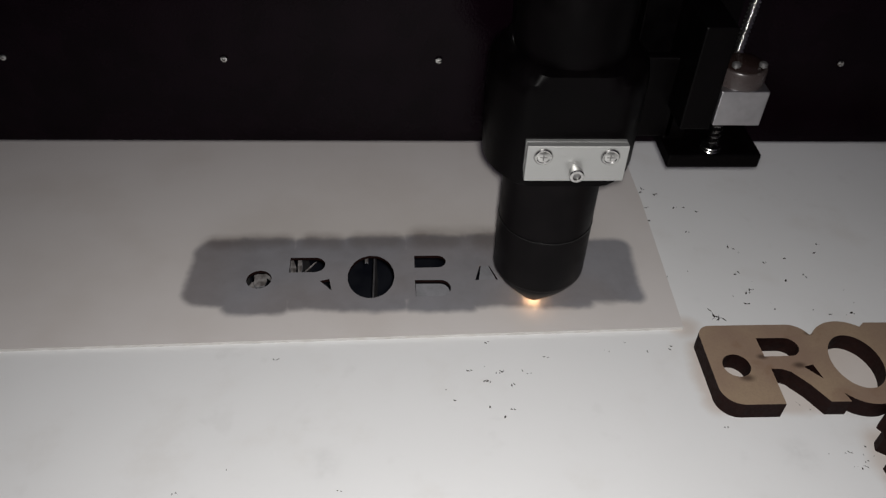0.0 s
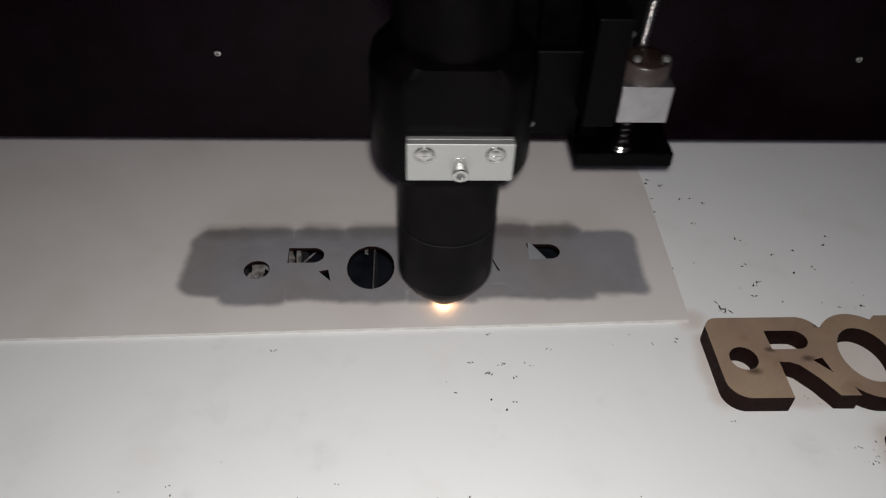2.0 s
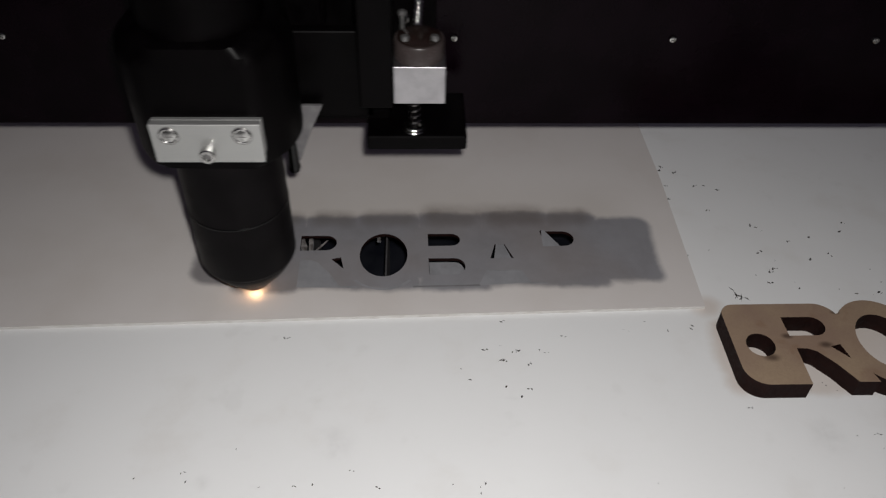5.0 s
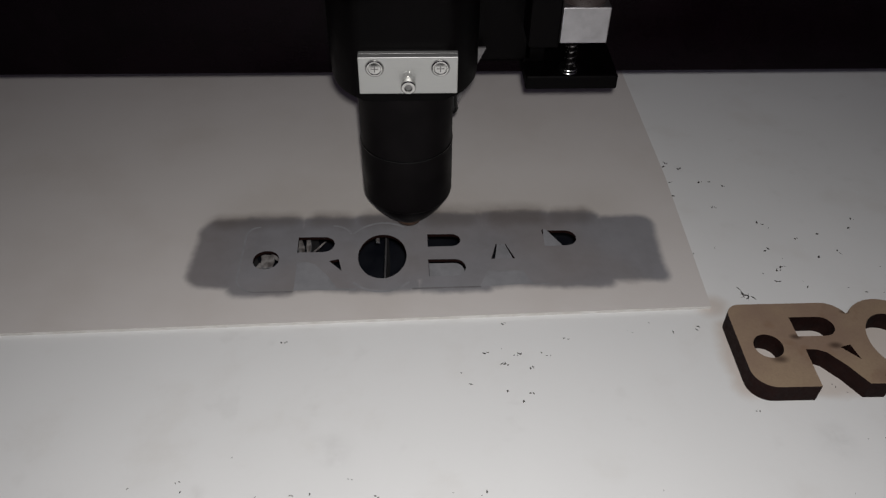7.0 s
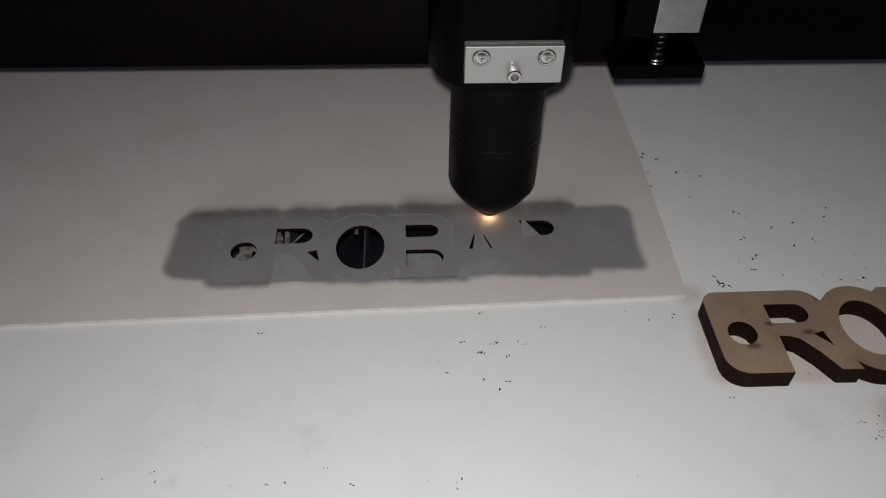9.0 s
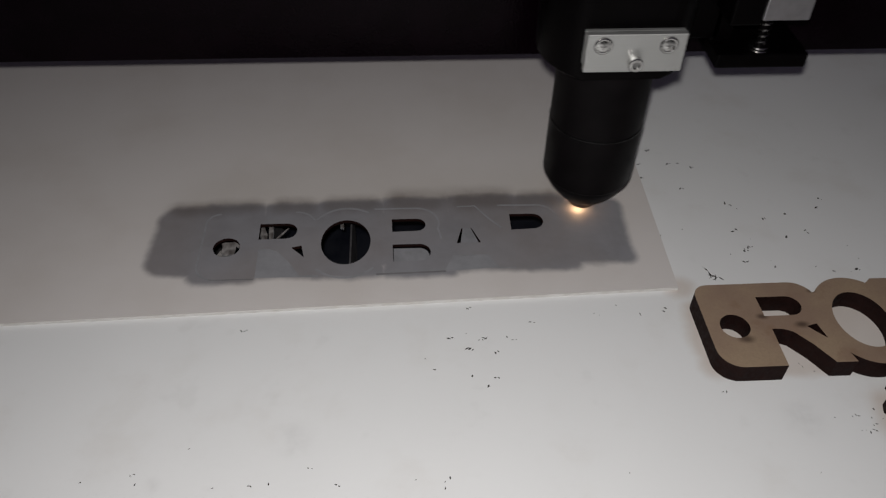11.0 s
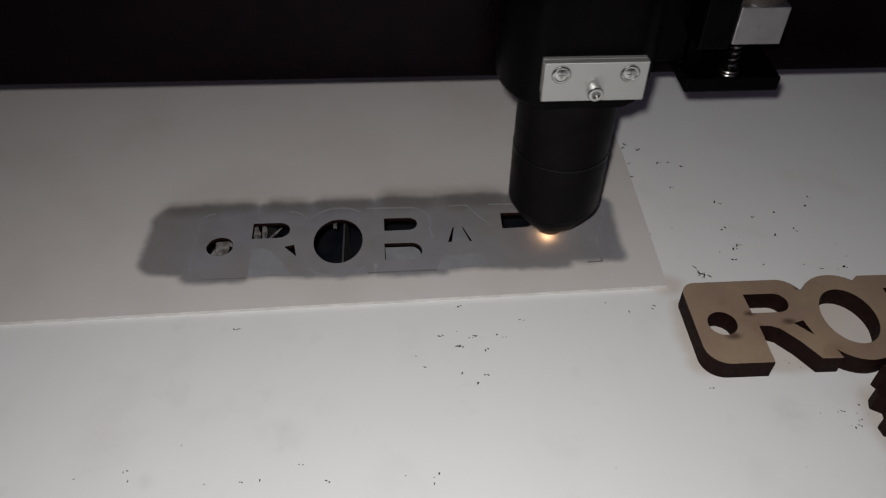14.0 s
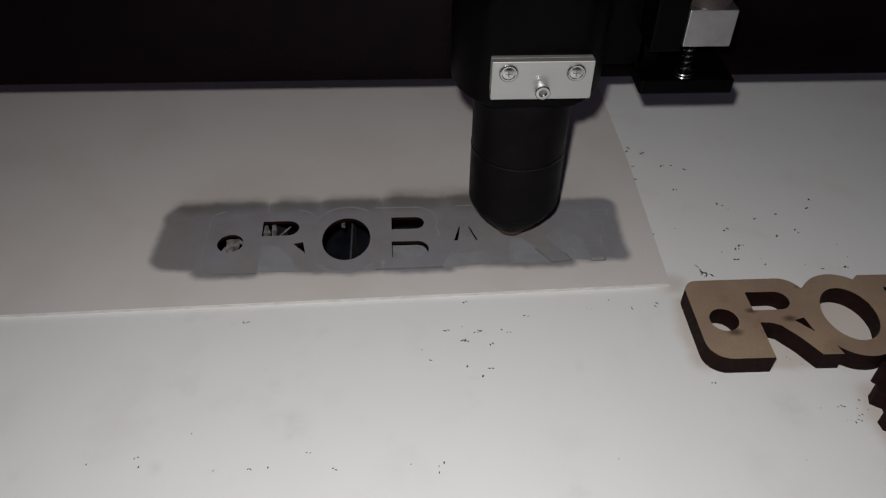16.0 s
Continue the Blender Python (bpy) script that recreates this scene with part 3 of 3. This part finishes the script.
# ---- kerf lines that the laser leaves in the sheet, each coming up as it is cut ----
def kerf(points, width, material):
    bm = bmesh.new()
    pts = [Vector((x + SX, y + SY, 0)) for x, y in points]
    rows = []
    for i, p in enumerate(pts):
        d = (pts[min(i + 1, len(pts) - 1)] - pts[max(i - 1, 0)]).normalized()
        s = Vector((-d.y, d.x, 0)) * width / 2
        rows.append([bm.verts.new((p + s * k + Vector((0, 0, z))) * MM) for k, z in ((-1, 1.0), (1, 1.0), (1, 1.32), (-1, 1.32))])
    for a, b in zip(rows, rows[1:]):
        for k in range(4):
            bm.faces.new((a[k], a[(k + 1) % 4], b[(k + 1) % 4], b[k]))
    bm.faces.new(rows[0])
    bm.faces.new(rows[-1][::-1])
    return part("cut_line", bm, material, SHEET_OB)


KERFS = []
for when, loop, width, material in (
        (0.3, FOOT_A[:1] + [(87.3, 2.0)], 0.5, LINE_LIT), (1.6, FOOT_A, 0.9, LINE_LIT), (2.6, FOOT_B + [(63.7, 1.1)], 0.7, LINE_DARK), (3.3, FOOT_O, 0.9, LINE_LIT),
        (3.9, LEG_ONE, 0.9, LINE_LIT), (4.9, BLOCK_SIDE[:4], 0.45, LINE_DARK), (5.4, BLOCK_SIDE[3:], 0.7, LINE_LIT), (6.2, TOP_R, 0.7, LINE_LIT),
        (6.6, TOP_O, 0.8, LINE_LIT), (7.6, TOP_B, 0.7, LINE_LIT), (9.0, TOP_A, 0.6, LINE_LIT), (10.4, TOP_R_TWO, 0.7, LINE_LIT), (12.8, LAST[:7], 0.8, LINE_LIT), (13.3, LAST[6:8], 0.6, LINE_DARK),
        (14.2, LAST[7:], 0.7, LINE_LIT), (15.0, LEG_TWO[:3], 0.6, LINE_DARK), (15.4, LEG_TWO[2:4], 0.6, LINE_DARK), (15.6, LEG_TWO[3:], 0.9, LINE_LIT)):
    KERFS.append((when, kerf(loop, width, material)))

# thin flats over the waste in the notches, a step paler than the letters
GAP = plain("lighter_waste_face", (0.262, 0.262, 0.277), (0.225, 0.225, 0.238), 120, 0.7)
for when, loop in ((4.4, [(0.3, 0.6)] + LEG_ONE[::-1][:-1] + [(14.2, 0.4)]), (2.4, [(64.2, 1.2), (66.8, 7.9), (78.4, 7.9), (81.0, 2.2)]), (15.6, [(88.0, 2.4), (88.8, 14.4), (92.2, 14.1), (96.3, 9.2), (100.9, 2.5)]),
                   (14.6, [(108.2, 4.0), (100.6, 15.8), (106.0, 20.0), (114.2, 13.6), (114.8, 3.0)]), (12.9, [(114.5, 29.4), (117.2, 22.4), (119.9, 29.4)])):
    flat = shifted(loop, SX, SY)
    KERFS.append((when, cut_plate("waste_face", [flat], 1.0, 1.29, GAP, GAP, SHEET_OB)))

# seconds, place of the head in mm
HEAD_ROWS = (
    (0.0, -49.44, -8.60),
    (0.2, -48.97, -12.35),
    (0.3, -48.99, -12.97),
    (0.5, -53.50, -13.99),
    (0.7, -55.23, -13.29),
    (0.8, -56.25, -9.80),
    (1.0, -58.46, -6.68),
    (1.2, -64.35, -5.82),
    (1.3, -69.56, -6.35),
    (1.5, -71.27, -7.21),
    (1.7, -73.49, -13.05),
    (1.8, -74.00, -13.40),
    (2.0, -82.04, -14.69),
    (2.2, -95.64, -14.37),
    (2.3, -97.15, -14.48),
    (2.5, -98.05, -12.14),
    (2.7, -98.03, -11.10),
    (2.8, -101.32, -14.06),
    (3.0, -116.38, -13.08),
    (3.2, -118.67, -10.17),
    (3.3, -118.52, -10.72),
    (3.5, -116.72, -14.34),
    (3.7, -119.52, -14.61),
    (3.8, -122.97, -14.53),
    (4.0, -125.41, -12.93),
    (4.2, -133.30, -1.60),
    (4.4, -137.80, -2.00),
    (4.7, -137.60, -13.50),
    (5.0, -150.80, -13.50),
    (5.2, -157.80, -7.50),
    (5.5, -158.20, 13.50),
    (5.7, -151.80, 18.80),
    (6.1, -125.80, 19.00),
    (6.3, -116.56, 16.21),
    (6.5, -102.50, 18.73),
    (6.7, -98.46, 15.80),
    (6.8, -98.40, 16.32),
    (6.9, -98.66, 18.90),
    (7.0, -98.41, 19.52),
    (7.1, -96.64, 19.89),
    (7.2, -90.53, 19.99),
    (7.3, -81.84, 20.35),
    (7.5, -74.34, 6.81),
    (7.6, -77.10, 4.50),
    (7.7, -77.75, 4.87),
    (7.8, -77.53, 4.69),
    (8.0, -74.47, 2.61),
    (8.1, -74.21, 2.45),
    (8.2, -73.34, 4.07),
    (8.3, -70.79, 13.23),
    (8.5, -68.25, 20.22),
    (8.7, -65.45, 18.75),
    (8.8, -61.94, 18.65),
    (9.0, -60.93, 18.64),
    (9.2, -57.63, 6.43),
    (9.5, -52.30, 6.50),
    (9.8, -48.80, 19.50),
    (10.3, -36.80, 19.00),
    (10.6, -31.80, 10.50),
    (10.8, -29.80, 17.50),
    (11.1, -17.80, 18.00),
    (11.3, -8.90, 18.20),
    (11.5, -8.97, 15.72),
    (11.7, -14.83, 16.23),
    (12.0, -16.16, 8.42),
    (12.2, -15.85, -9.29),
    (12.3, -15.89, -12.51),
    (12.5, -17.65, -12.97),
    (12.7, -21.67, -11.94),
    (12.8, -22.19, -12.56),
    (13.0, -22.60, 1.09),
    (13.2, -22.45, 15.33),
    (13.3, -22.53, 15.38),
    (13.5, -27.48, 15.53),
    (13.7, -29.51, 15.34),
    (13.8, -29.93, 13.10),
    (14.0, -33.74, 3.51),
    (14.2, -39.37, 2.07),
    (14.3, -39.26, 2.07),
    (14.5, -31.97, -5.57),
    (14.7, -27.40, -14.57),
    (14.8, -27.33, -14.25),
    (15.0, -32.51, -13.15),
    (15.2, -35.28, -13.53),
    (15.3, -36.52, -10.26),
    (15.5, -46.50, 0.70),
    (15.7, -49.57, 1.02),
    (16.0, -49.30, 3.60),
)
# seconds, shift of the spark from the beam in mm, and its height; it draws back into the nozzle while the beam is off
SPARK_ROWS = ((0.0, 0, -3.15, 2.4), (0.2, 0, -2.1, 2.4), (0.3, -0.5, -4.2, 2.4), (0.4, 0, -2.62, 2.4), (0.9, 0, -2.62, 2.4), (1.0, 0, -0.2, 3.8),
              (1.1, 0, -2.62, 2.4), (1.2, -1, -4.5, 2.4), (1.3, -1, -2.94, 2.4), (1.5, 0, -2.73, 2.4), (2.0, 0, -3.15, 2.4), (2.4, 0, -2.4, 2.4), (2.5, 0, -0.2, 5.4), (2.7, 0, -2.2, 2.4), (3.0, 0, -0.6, 3.2),
              (3.5, 0, 0, 4.9), (4.0, 0, -2.94, 2.4), (6.5, 0, -3.36, 2.4), (6.8, 0, -2.1, 2.4), (7.0, 0, 0, 4.9), (7.1, 0, -4.5, 2.4), (7.2, 0, -3, 2.4),
              (7.5, 0, -2.94, 2.4), (7.8, 0, -2.1, 2.6), (8.0, 0, 0, 8), (8.2, 0, 0, 5.4), (8.5, 0, -1.4, 2.4), (9.0, 0, -3.36, 2.4), (11.5, -1, -2.94, 2.4),
              (12.0, -1, -3.15, 2.4), (12.3, -1, -3.6, 2.4), (12.5, 0, -3.0, 2.4), (12.7, -1, -3.4, 2.4), (13.0, -1, -3.15, 2.4), (13.5, -0.5, -2.52, 2.4),
              (14.0, -0.5, -3.36, 2.4), (14.5, -1, -4.4, 2.4), (14.8, -1, -3.4, 2.4), (15.0, 0, -3.0, 2.4), (15.2, -1, -3.4, 2.4), (15.5, 0, -2.62, 2.4),
              (15.7, 0, 0, 7), (15.9, 0, 0, 8), (16.0, 0, 0, 9))
# the larger flame that flares up where the beam turns a corner
FLAME_ROWS = ((0.0, 0, 0, 13), (0.2, 0, 0, 13), (0.3, -1, -2.6, 2.2), (0.4, 0, 0, 13), (1.1, 0, 0, 13), (1.2, -4, -4.5, 2.3), (1.3, 0, 0, 13), (7.0, 0, 0, 13), (7.1, -1, -3.4, 2.2), (7.2, 0, 0, 13),
              (12.4, 0, 0, 13), (12.5, -4.5, -2.2, 2.1), (12.6, 0, 0, 13), (14.4, 0, 0, 13), (14.5, -0.8, -2.4, 2.1), (14.6, 0, 0, 13), (14.9, 0, 0, 13), (15.0, -3.6, -3.6, 2.1), (15.1, 0, 0, 13), (16.0, 0, 0, 13))


def motions():
    walk(GANTRY, [(t, pose(0, y * MM, 0)) for t, x, y in HEAD_ROWS])
    walk(HEAD, [(t, pose(x * MM, y * MM, 0)) for t, x, y in HEAD_ROWS])
    walk(GLOW, [(t, pose((AX + x) * MM, (AY + y * 0.25) * MM, (z + 1.0) * MM)) for t, x, y, z in SPARK_ROWS])
    walk(FLAME, [(t, pose((AX + x) * MM, (AY + y * 0.55) * MM, (z + 0.9) * MM)) for t, x, y, z in FLAME_ROWS])
    before, after = pose(-50.5 * MM, 30.4 * MM, 0, 26, 22, 8), pose(-51.5 * MM, 30.4 * MM, -3 * MM, 20, 66, 8)
    walk(FALLEN, [(0.0, before), (9.6, before), (10.2, after), (16.0, after)])
    for when, ob in KERFS:
        walk(ob, [(0.0, pose(0, 0, -0.2 * MM)), (when, pose(0, 0, -0.2 * MM)), (when + 0.2, pose(0, 0, 0)), (16.0, pose(0, 0, 0))])


motions()
